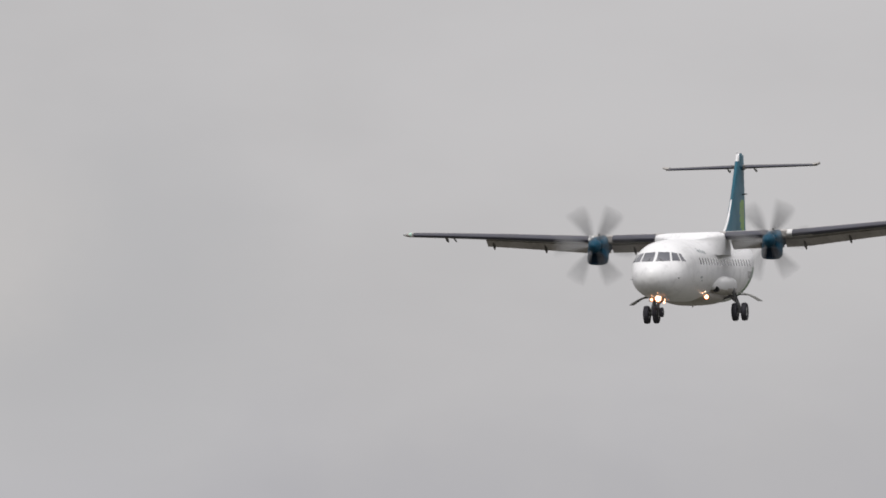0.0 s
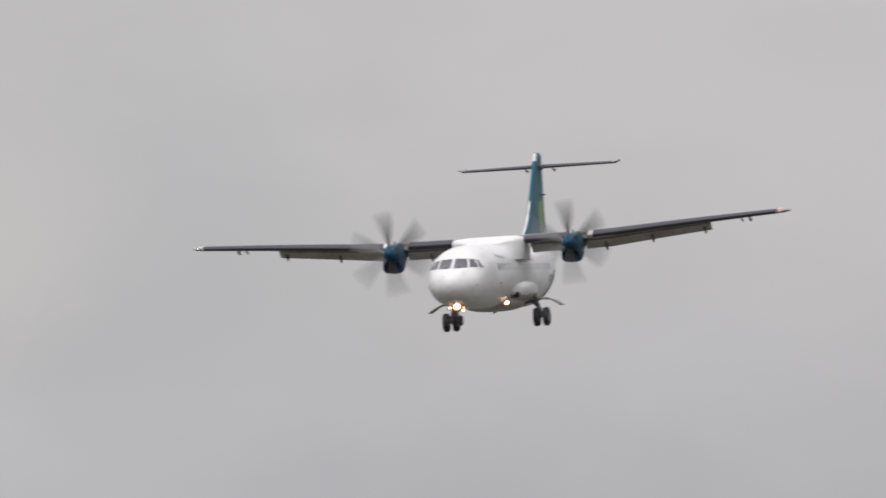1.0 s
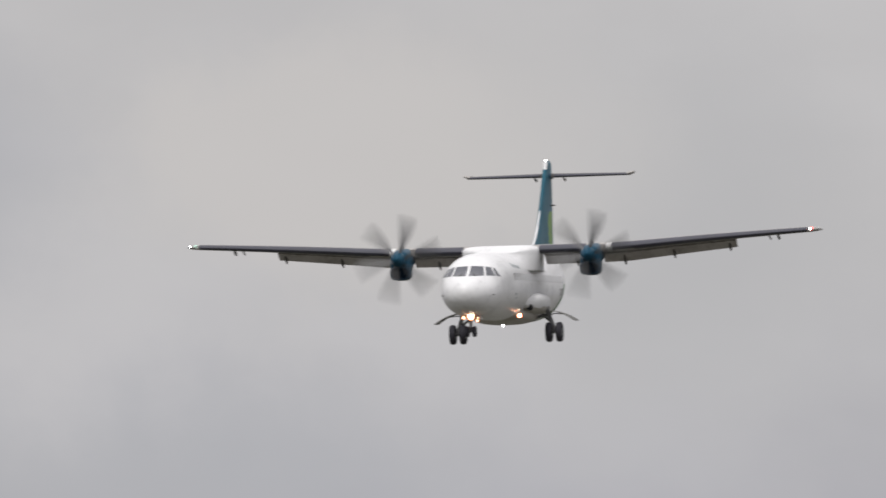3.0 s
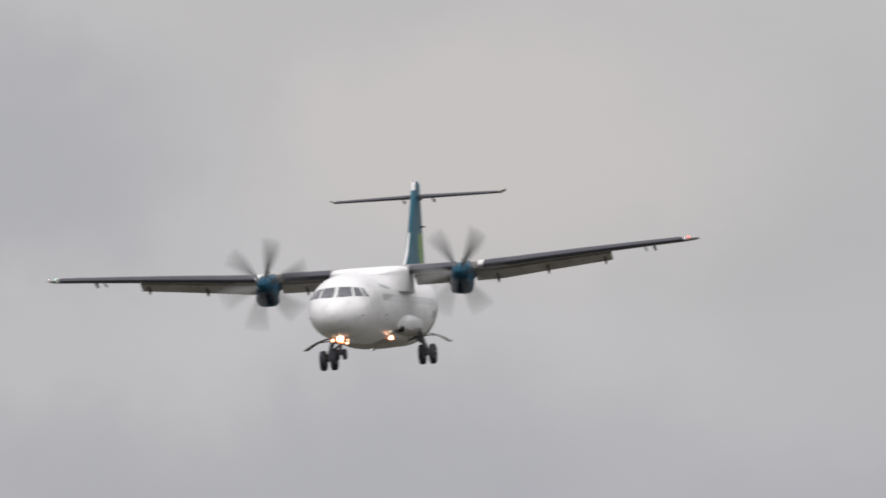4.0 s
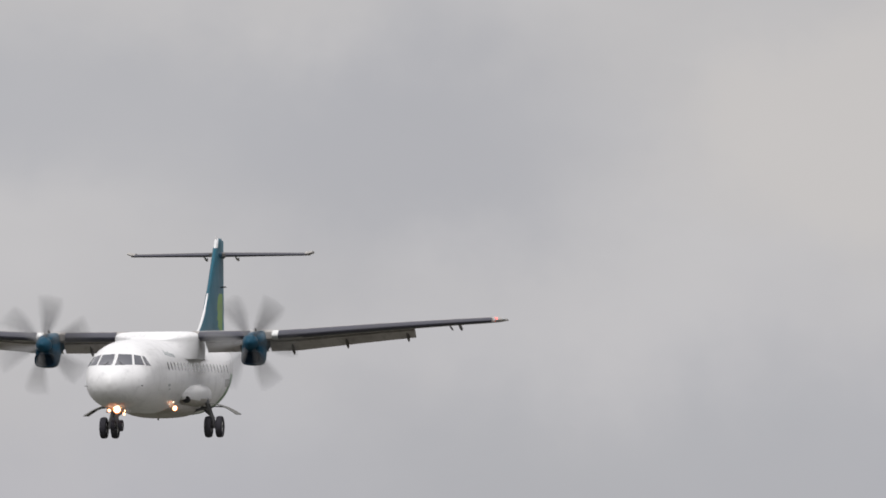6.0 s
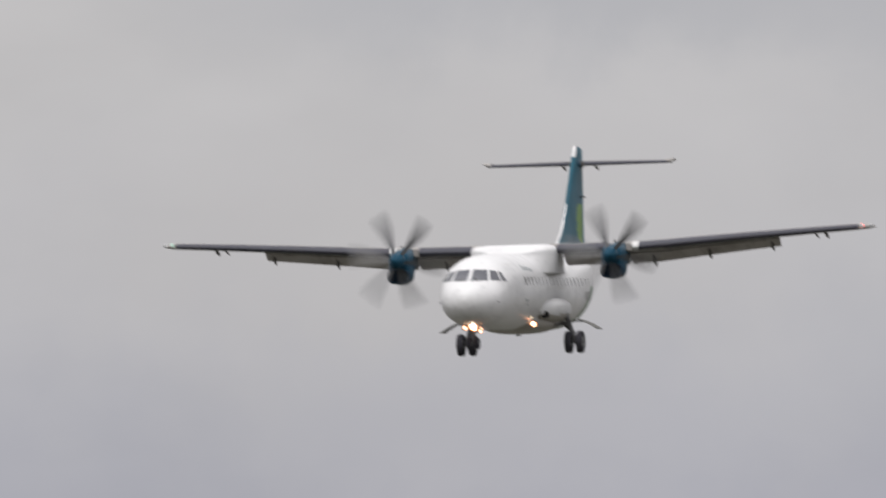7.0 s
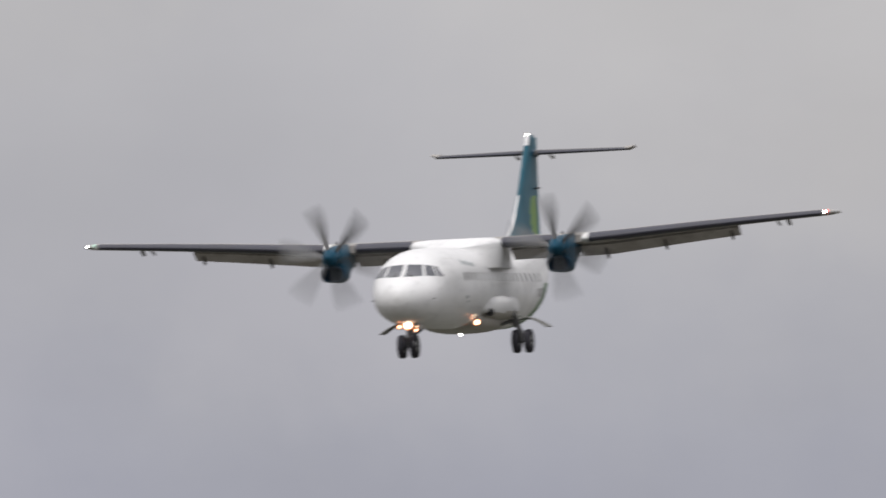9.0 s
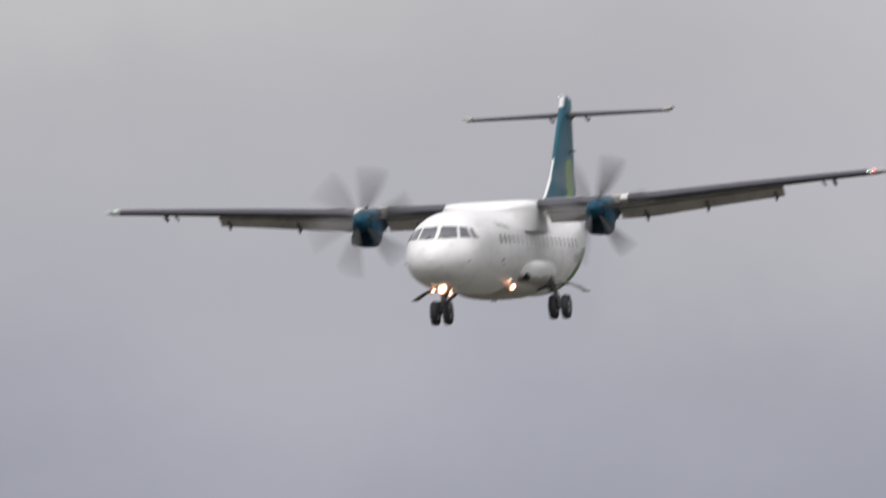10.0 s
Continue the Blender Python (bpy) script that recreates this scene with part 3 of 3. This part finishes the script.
def tail():
    # fin, with its dorsal fillet, as a skin through level cuts: height, leading edge, trailing edge of the fixed part, half thickness
    def cut(z, le, te, half):
        n = 20
        pts = []
        for i in range(n + 1):
            a = (i / n) ** 2
            pts.append(B(le + (te - le) * a, half * (1.9 * math.sqrt(a) * (1 - .55 * a)) * .8, z))
        for i in range(n, -1, -1):
            a = (i / n) ** 2
            pts.append(B(le + (te - le) * a, -half * (1.9 * math.sqrt(a) * (1 - .55 * a)) * .8 - .0005, z))
        return pts
    table = ((1.20, 19.0, 25.55, .17), (1.45, 19.9, 25.55, .19), (1.8, 20.95, 25.58, .22), (2.2, 21.75, 25.61, .23), (2.7, 22.5, 25.66, .23),
             (3.4, 23.3, 25.74, .21), (4.1, 24.0, 25.83, .19), (4.7, 24.6, 25.92, .175), (5.08, 24.95, 26.0, .165), (5.26, 25.10, 26.02, .15), (5.34, 25.3, 26.0, .10))
    bm = bmesh.new()
    rings = []
    for i in range(45):
        z = 1.20 + 4.14 * i / 44
        le, te, half = between(table, z)
        rings.append(cut(z, le, te, half))
    loft(bm, rings)
    for f in bm.faces:
        c = f.calc_center_median()
        s, z = 12 - c.x, c.z
        le, te, half = between(table, z)
        edge = s - le
        if z < 3.2 and edge < .03 + .035 * (3.2 - z):
            f.material_index = 1
        elif z > 5.0 and edge < .17:
            f.material_index = 1
        elif 1.55 < z < 3.15 and (s - 25.18) ** 2 / .85 + (z - 2.45) ** 2 / .60 < 1:
            f.material_index = 2
    fin = part("tail_fin", bm, [FIN, WHITE, LIME], plane, "teal tail fin with white front edge and a lime leaf mark")
    bm = bmesh.new()
    rings = []
    for i in range(20):
        z = 1.35 + 3.90 * i / 19
        le, te, half = between(table, z)
        back = 26.75 + .02 * z if z > 1.6 else 26.5
        rings.append([B(te + .02, half * .62, z), B(back, .012, z), B(back, -.012, z), B(te + .02, -half * .62, z)])
    loft(bm, rings)
    part("rudder", bm, surface("rudder_blue_paint", (0.03, 0.16, 0.22), 0.5, dirt=0.2, spec=0.12), fin, "teal blue rudder")
    for side in (1, -1):
        bm = bmesh.new()
        tube(bm, [B(25.2, side * .12, 3.42), B(25.3, side * .30, 3.44), B(25.55, side * .33, 3.44)], [.03, .03, .02], 6)
        part("aerial_rod", bm, DARK, fin, "thin dark aerial rod")
    # tailplane on top of the fin
    for side in (1, -1):
        def row(*ys):
            return [(side * y, 25.35 + .17 * y, 1.78 - .20 * y, 4.67 + .002 * y, .105, 0.0) for y in ys]
        bm = bmesh.new()
        wing_piece(bm, row(.0, .5, 1.5, 2.5, 3.3, 3.5), 0.06, 0.66)
        half = part("tailplane", bm, TRACK, plane, "grey tailplane half")
        bm = bmesh.new()
        wing_piece(bm, row(.32, 1.4, 2.4, 3.4), 0.0, 0.14, aft=-.004)
        part("tailplane_boot", bm, BOOT, half, "")
        bm = bmesh.new()
        wing_piece(bm, row(.25, 1.4, 2.4, 3.28), 0.67, 1.0, drop=-3)
        part("elevator", bm, TRACK, half, "grey elevator")
        bm = bmesh.new()
        wing_piece(bm, [(side * y, 25.35 + .17 * y + .04, c, 4.70 + dz, .13, 0) for y, c, dz in ((3.36, 1.10, .0), (3.5, 1.04, .02), (3.6, .9, .05), (3.66, .6, .07))], 0.0, 1.0)
        part("elevator_horn", bm, WING, half, "light horn at the tailplane tip")
        for y, size in ((.62, 1.0),):
            bm = bmesh.new()
            tube(bm, [B(26.0, side * y, 4.63), B(26.4, side * y, 4.55), B(26.75, side * y, 4.55 - .06 * size), B(26.95, side * y, 4.60)], [.02, .045 * size, .04 * size, .01], 8)
            part("hinge_fairing", bm, WING, half)
    bm = bmesh.new()
    spun(bm, [(-1.6, .03), (-1.2, .13), (-.4, .19), (.3, .19), (.62, .12), (.76, .02)], B(25.6, 0, 4.69), (1, 0, 0), 18)
    part("tail_bullet", bm, TEAL, fin, "teal bullet fairing")
    return fin


fin = tail()


def wheel(bm_name, centre, radius, width, parent):
    """Tyre and rim about a sideways axle."""
    r, w = radius, width / 2
    bm = bmesh.new()
    spun(bm, [(-w * .62, r * .56), (-w * .9, r * .64), (-w, r * .78), (-w * .88, r * .92), (-w * .5, r * .985), (0, r),
              (w * .5, r * .985), (w * .88, r * .92), (w, r * .78), (w * .9, r * .64), (w * .62, r * .56)], centre, (0, 1, 0), 30)
    tyre = part(bm_name, bm, TYRE, parent, "black rubber tyre on a grey rim")
    bm = bmesh.new()
    spun(bm, [(-w * .72, r * .12), (-w * .78, r * .30), (-w * .66, r * .5), (-w * .6, r * .57), (w * .6, r * .57), (w * .66, r * .5), (w * .78, r * .30), (w * .72, r * .12)],
         centre, (0, 1, 0), 24)
    part("rim", bm, RIM, tyre, "grey metal rim")


def main_gear(side):
    """Blister fairing on the lower hull, leg, axle, twin wheels and the open door."""
    bm = bmesh.new()
    table = ((9.5, .05, .06), (9.7, .20, .20), (10.15, .38, .33), (10.9, .56, .41), (12.0, .65, .45), (13.2, .60, .42), (14.2, .36, .30), (15.0, .10, .10))
    rings = []
    for i in range(31):
        s = 9.5 + 5.5 * i / 30
        a, b = between(table, s)
        rings.append([B(s, side * (1.18 + a * math.copysign(abs(math.cos(k)) ** .7, math.cos(k))), -.90 + b * math.copysign(abs(math.sin(k)) ** .75, math.sin(k))) for k in (2 * math.pi * j / 28 for j in range(28))])
    loft(bm, rings)
    # lower faces get the darker BELLY paint as painted underside shade
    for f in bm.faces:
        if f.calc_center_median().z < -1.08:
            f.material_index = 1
    pod = part("gear_fairing", bm, [WHITE, BELLY], plane, "white blister fairing over the main wheel bay, shade painted on its underside")
    bm = bmesh.new()
    tube(bm, [B(10.2, side * 1.34, -1.06), B(9.74, side * 1.35, -1.07), B(9.70, side * 1.35, -1.07)], [.15, .14, .12], 16)
    part("air_inlet", bm, DARK, pod, "black round air inlet")
    bm = bmesh.new()
    tube(bm, [B(12.10, side * 1.72, -.96), B(12.12, side * 1.86, -1.42), B(12.14, side * 2.03, -1.92)], [.10, .09, .085], 12)
    tube(bm, [B(12.14, side * 2.02, -1.92), B(12.14, side * 2.05, -2.12)], [.10, .09], 12)
    leg = part("main_gear_leg", bm, STEEL, plane, "dark steel landing gear leg")
    bm = bmesh.new()
    tube(bm, [B(12.2, side * 1.22, -1.52), B(12.2, side * 1.55, -1.42), B(12.15, side * 1.84, -1.36)], [.05, .06, .06], 10)
    part("side_brace", bm, STEEL, leg, "dark side brace")
    bm = bmesh.new()
    tube(bm, [B(12.9, side * 1.30, -1.15), B(12.65, side * 1.70, -1.55), B(12.5, side * 2.0, -1.78)], [.05, .06, .05], 10)
    part("shock_strut", bm, STEEL, leg, "")
    bm = bmesh.new()
    tube(bm, [B(12.14, side * 1.72, -2.12), B(12.14, side * 2.40, -2.12)], .06, 10)
    part("axle", bm, STEEL, leg, "")
    for y in (1.835, 2.275):
        wheel("main_wheel", B(12.14, side * y, -2.12), .42, .27, plane)
    # open door: a thin curved shell that sticks out sideways
    bm = bmesh.new()
    rings = []
    for s in (11.85, 12.1, 12.4, 12.7):
        k = 1 if 11.9 < s < 12.6 else .9
        up, low = [], []
        for i in range(9):
            a = i / 8
            y, z = 1.86 + 1.22 * a * k, -1.22 - .02 * a - .41 * a * a
            up.append(B(s, side * y, z + .015))
            low.append(B(s, side * y, z - .015))
        rings.append(up + low[::-1])
    loft(bm, rings)
    door = part("gear_door", bm, surface("door_grey_paint", (0.16, 0.16, 0.15), 0.5, dirt=0.4), plane, "thin curved gear door, open")
    bm = bmesh.new()
    tube(bm, [B(12.4, side * 1.62, -1.45), B(12.4, side * 2.05, -1.33), B(12.4, side * 2.45, -1.36)], .022, 8)
    part("door_link", bm, STEEL, door, "")
    bm = bmesh.new()
    box(bm, B(12.4, side * 2.72, -1.475), (.10, .10, .09), .02)
    part("door_hook", bm, DARK, door, "")
    return leg


main_gear(1)
main_gear(-1)


def lamp(name, at, radius, material, parent, label, aim=(1, -.12, -.03), deep=False):
    """A lamp: steel bowl with a glowing domed lens and an amber halo ring; a deep one is shielded by its rim."""
    aim = Vector(aim).normalized()
    d = min(1.0, radius / .09)
    back = .06 if deep else 0.0
    bm = bmesh.new()
    spun(bm, [(-radius * .9, radius * .3), (-radius * .6, radius * .8), (0, radius * 1.08), (.09 * d, radius * 1.12), (.09 * d, radius * 1.04), (-back * d, radius * .98)], at, aim, 20)
    bowl = part(name, bm, STEEL, parent, label)
    bm = bmesh.new()
    spun(bm, [((u - back) * d, radius * r) for u, r in ((.03, .90 if deep else .80), (.06, .78), (.085, .45), (.094, .0))], Vector(at), aim, 20)
    part("lens", bm, material, bowl, "glowing warm white lens")
    if radius < .045 and deep:
        return
    # added glowing ring: the lens's amber halo built as a shape
    bm = bmesh.new()
    if deep:
        ring = ((.0, 1.03), (.05, 1.035), (.05, .86), (.0, .84))
    else:
        ring = ((.02, 1.12), (.08, 1.22), (.08, .80), (.02, .78))
    spun(bm, [(u * d, radius * r) for u, r in ring], Vector(at), aim, 20)
    part("halo_ring", bm, LAMP_HALO, bowl, "amber glowing ring that stands in for the lamp's halo")


def nose_gear():
    bm = bmesh.new()
    tube(bm, [B(1.82, 0, -1.15), B(1.78, 0, -1.75), B(1.76, 0, -2.11)], [.08, .07, .055], 12)
    leg = part("nose_gear_leg", bm, STEEL, plane, "steel nose landing gear leg")
    bm = bmesh.new()
    tube(bm, [B(2.5, 0, -1.25), B(2.1, 0, -1.5), B(1.8, 0, -1.72)], .04, 8)
    part("drag_brace", bm, STEEL, leg, "")
    bm = bmesh.new()
    tube(bm, [B(1.76, -.18, -2.13), B(1.76, .18, -2.13)], .04, 8)
    part("axle", bm, STEEL, leg, "")
    for y in (-.15, .15):
        wheel("nose_wheel", B(1.76, y, -2.13), .225, .17, plane)
    for side in (1, -1):
        bm = bmesh.new()
        box(bm, B(2.15, side * .36, -1.47), (.95, .025, .32), .01, pose(0, 0, 0, side * 14, 0, 0))
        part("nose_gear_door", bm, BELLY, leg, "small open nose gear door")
    lamp("taxi_lamp", B(1.62, .05, -1.50), .14, LAMP_WARM, plane, "round taxi lamp on the nose gear")
    lamp("taxi_lamp", B(1.64, -.27, -1.54), .06, LAMP_DIM, plane, "round taxi lamp on the nose gear")
    lamp("taxi_lamp", B(1.64, .31, -1.68), .05, LAMP_DIM, plane, "round taxi lamp on the nose gear")
    lamp("taxi_lamp", B(1.66, .33, -1.56), .03, LAMP_DIM, plane, "small round taxi lamp on the nose gear")
    return leg


nose_gear()


def belly():
    """Broad fairing under the middle of the hull, with landing lamps and blade aerials."""
    bm = bmesh.new()
    table = ((7.9, .3, -1.40), (8.6, .72, -1.50), (9.6, 1.10, -1.66), (11.0, 1.32, -1.76), (12.6, 1.34, -1.77), (14.2, 1.12, -1.68), (15.6, .7, -1.52), (16.6, .25, -1.41))
    rings = []
    for i in range(33):
        s = 7.9 + 8.7 * i / 32
        w, bottom = between(table, s)
        top = -.95
        mid, half = (top + bottom) / 2, (top - bottom) / 2
        rings.append([B(s, w * math.copysign(abs(math.cos(k)) ** .8, math.cos(k)), mid + half * math.copysign(abs(math.sin(k)) ** .9, math.sin(k)))
                      for k in (2 * math.pi * j / 32 for j in range(32))])
    loft(bm, rings)
    # BELLY darkens the whole fairing as if shaded, besides its stains
    keel = part("belly_fairing", bm, BELLY, plane, "stained off-white belly fairing, underside shade in its colour")
    for side in (1, -1):
        lamp("landing_lamp", B(9.25, side * 1.0, -1.41), .10, LAMP_LANDING, plane, "bright landing lamp in the belly fairing", (1, side * .12, -.04), True)
        lamp("landing_lamp", B(8.2, side * 1.12, -1.18), .042, LAMP_SMALL, plane, "small landing lamp in the belly fairing", (1, side * .45, -.25), True)
    for s, h in ((6.2, .22), (7.4, .18), (14.9, .2)):
        bm = bmesh.new()
        box(bm, B(s, 0, -1.45 - h / 2), (.22, .03, h), .012, pose(0, 0, 0, 0, 18, 0))
        part("blade_aerial", bm, BELLY, keel, "small blade aerial")
    return keel


keel = belly()


def tip_lights():
    for side, material, root, word in ((1, LAMP_RED, wing_port, "red"), (-1, LAMP_GREEN, wing_starboard, "green")):
        le, chord, z, tc, tw = wing_at(13.2)
        bm = bmesh.new()
        spun(bm, [(-.13, .025), (-.09, .08), (.0, .095), (.08, .08), (.13, .035), (.15, 0)], B(le + .16, side * 13.14, z + .03), (.8, side * .6, 0), 14)
        part("position_lamp", bm, material, root, word + " position lamp at the wing tip")
        bm = bmesh.new()
        spun(bm, [(-.16, .03), (-.1, .07), (0, .08), (.08, .05), (.12, 0)], B(le + .30, side * 13.42, z + .04), (.5, side * .85, 0), 14)
        part("lamp_cover", bm, LENS, root, "clear lamp cover")


tip_lights()


def beacon(at, radius, parent, label):
    """Strobe whose flash is made by turning: a drum with a slot, and a bright lamp deep inside it."""
    bm = bmesh.new()
    tube(bm, [(0, 0, -radius * .9), (0, 0, -radius * .8), (0, 0, radius * .8), (0, 0, radius * .9)], [radius * .2, radius * .45, radius * .45, radius * .2], 12)
    drum = part("beacon", bm, WHITE, parent, label)
    for side in (1, -1):
        bm = bmesh.new()
        box(bm, (radius * 1.2, side * radius * .42, 0), (radius * 1.9, radius * .1, radius * 1.3), .004)
        part("slot_wall", bm, WHITE, drum)
    bm = bmesh.new()
    box(bm, (radius * .5, 0, 0), (radius * .1, radius * .74, radius * 1.1), .004)
    part("lamp", bm, LAMP_WHITE, drum, "bright white lamp")
    drum.location = at
    return drum


BEACONS = [
    beacon(B(25.18, 0, 5.35), .058, plane, "white strobe on the fin tip, flashed by a turning slotted drum"),
    beacon(B(11.3, 0, -1.79), .075, plane, "white strobe under the belly, flashed by a turning slotted drum"),
    beacon(B(wing_at(13.2)[0] + .02, 13.12, wing_at(13.2)[2] + .05), .08, plane, "white strobe at the wing tip, flashed by a turning slotted drum"),
    beacon(B(wing_at(13.3)[0] + .05, -13.40, wing_at(13.3)[2] + .04), .06, plane, "white strobe at the wing tip, flashed by a turning slotted drum"),
]


# ---- what moves ----
# seconds, place of the aircraft in metres and its roll, pitch and heading in degrees
FLIGHT = (
    (0.0, 62.00, 2151.65, 73.25, 2.18, 1.66, -101.12),
    (0.5, 55.80, 2123.26, 71.60, 2.47, 2.07, -101.11),
    (1.0, 49.60, 2094.95, 69.95, 2.76, 1.92, -100.98),
    (1.5, 43.40, 2066.71, 68.30, 2.80, 2.03, -100.41),
    (2.0, 37.20, 2038.53, 66.65, 2.53, 1.98, -99.88),
    (2.2, 34.72, 2027.29, 65.99, 2.43, 1.93, -99.54),
    (3.3, 21.08, 1965.61, 62.36, 2.11, 1.21, -98.88),
    (3.5, 18.60, 1954.44, 61.70, 2.20, 1.19, -98.83),
    (4.0, 12.40, 1926.54, 60.05, 2.43, 0.78, -98.80),
    (4.5, 6.20, 1898.71, 58.40, 2.26, 0.65, -98.67),
    (5.0, -0.00, 1870.95, 56.75, 1.77, 0.56, -98.70),
    (5.2, -2.48, 1859.86, 56.09, 1.53, 0.70, -98.82),
    (6.3, -16.12, 1799.07, 52.46, 0.73, 1.33, -99.26),
    (6.5, -18.60, 1788.04, 51.80, 0.76, 1.43, -99.27),
    (7.0, -24.80, 1760.54, 50.15, 1.04, 1.36, -99.01),
    (7.5, -31.00, 1733.09, 48.50, 1.40, 1.40, -99.11),
    (8.0, -37.20, 1705.70, 46.85, 1.80, 1.35, -99.25),
    (8.5, -43.40, 1678.37, 45.20, 2.16, 1.30, -99.36),
    (9.0, -49.60, 1651.10, 43.55, 2.44, 1.22, -99.35),
    (9.5, -55.80, 1623.89, 41.90, 2.66, 0.96, -99.16),
    (10.0, -62.00, 1596.72, 40.25, 2.77, 0.80, -98.63),
)

# blade angle of each propeller, in degrees within one sixth of a turn, at half-second marks
PHASE_STARBOARD = {0.0: 34, 0.5: 5, 1.0: -6, 1.5: 35, 2.0: 25, 3.5: 42, 4.0: 15, 4.5: 11, 5.0: -7, 6.5: -9, 7.0: 40, 7.5: 25, 8.0: 16, 8.5: 5, 9.0: 43, 9.5: 21, 10.0: 18}
PHASE_PORT = {0.0: 29, 0.5: 12, 1.0: -2, 1.5: 38, 2.0: 27, 3.5: 41, 4.0: 31, 4.5: 10, 5.0: -9, 6.5: -4, 7.0: 43, 7.5: 38, 8.0: 19, 8.5: 8, 9.0: 51, 9.5: 25, 10.0: 26}


def turning(phase, hub):
    """Rows for a propeller at about seven turns a second, slowing and hurrying a little to pass each marked angle."""
    rows, angle = [], 0.0
    marks = sorted(phase)
    place = hub.location.copy()
    turns = {marks[0]: phase[marks[0]]}
    for a, b in zip(marks, marks[1:]):
        frames = round((b - a) * FPS)
        want = turns[a] + 86.0 * frames
        step = (phase[b] - want + 30.0) % 60.0 - 30.0
        turns[b] = want + step
    for i in range(10 * FPS + 1):
        t = i / FPS
        a = max(m for m in marks if m <= t + 1e-6)
        later = [m for m in marks if m > t + 1e-6]
        b = later[0] if later else a
        angle = turns[a] if b == a else turns[a] + (turns[b] - turns[a]) * (t - a) / (b - a)
        rows.append((t, Matrix.Translation(place) @ Matrix.Rotation(radians(-angle), 4, "X")))
    return rows


def motions():
    walk(plane, [(t, pose(x, y, z, rx, ry, rz)) for t, x, y, z, rx, ry, rz in FLIGHT])
    walk(prop_starboard, turning(PHASE_STARBOARD, prop_starboard))
    walk(prop_port, turning(PHASE_PORT, prop_port))
    # the drums turn so that the strobes flash forwards every 1.2 s, first at 0.6 s
    for b in BEACONS:
        place = b.location.copy()
        walk(b, [(i / 10, Matrix.Translation(place) @ Matrix.Rotation(radians(10 + 300 * (i / 10 - 0.6)), 4, "Z")) for i in range(101)])


motions()
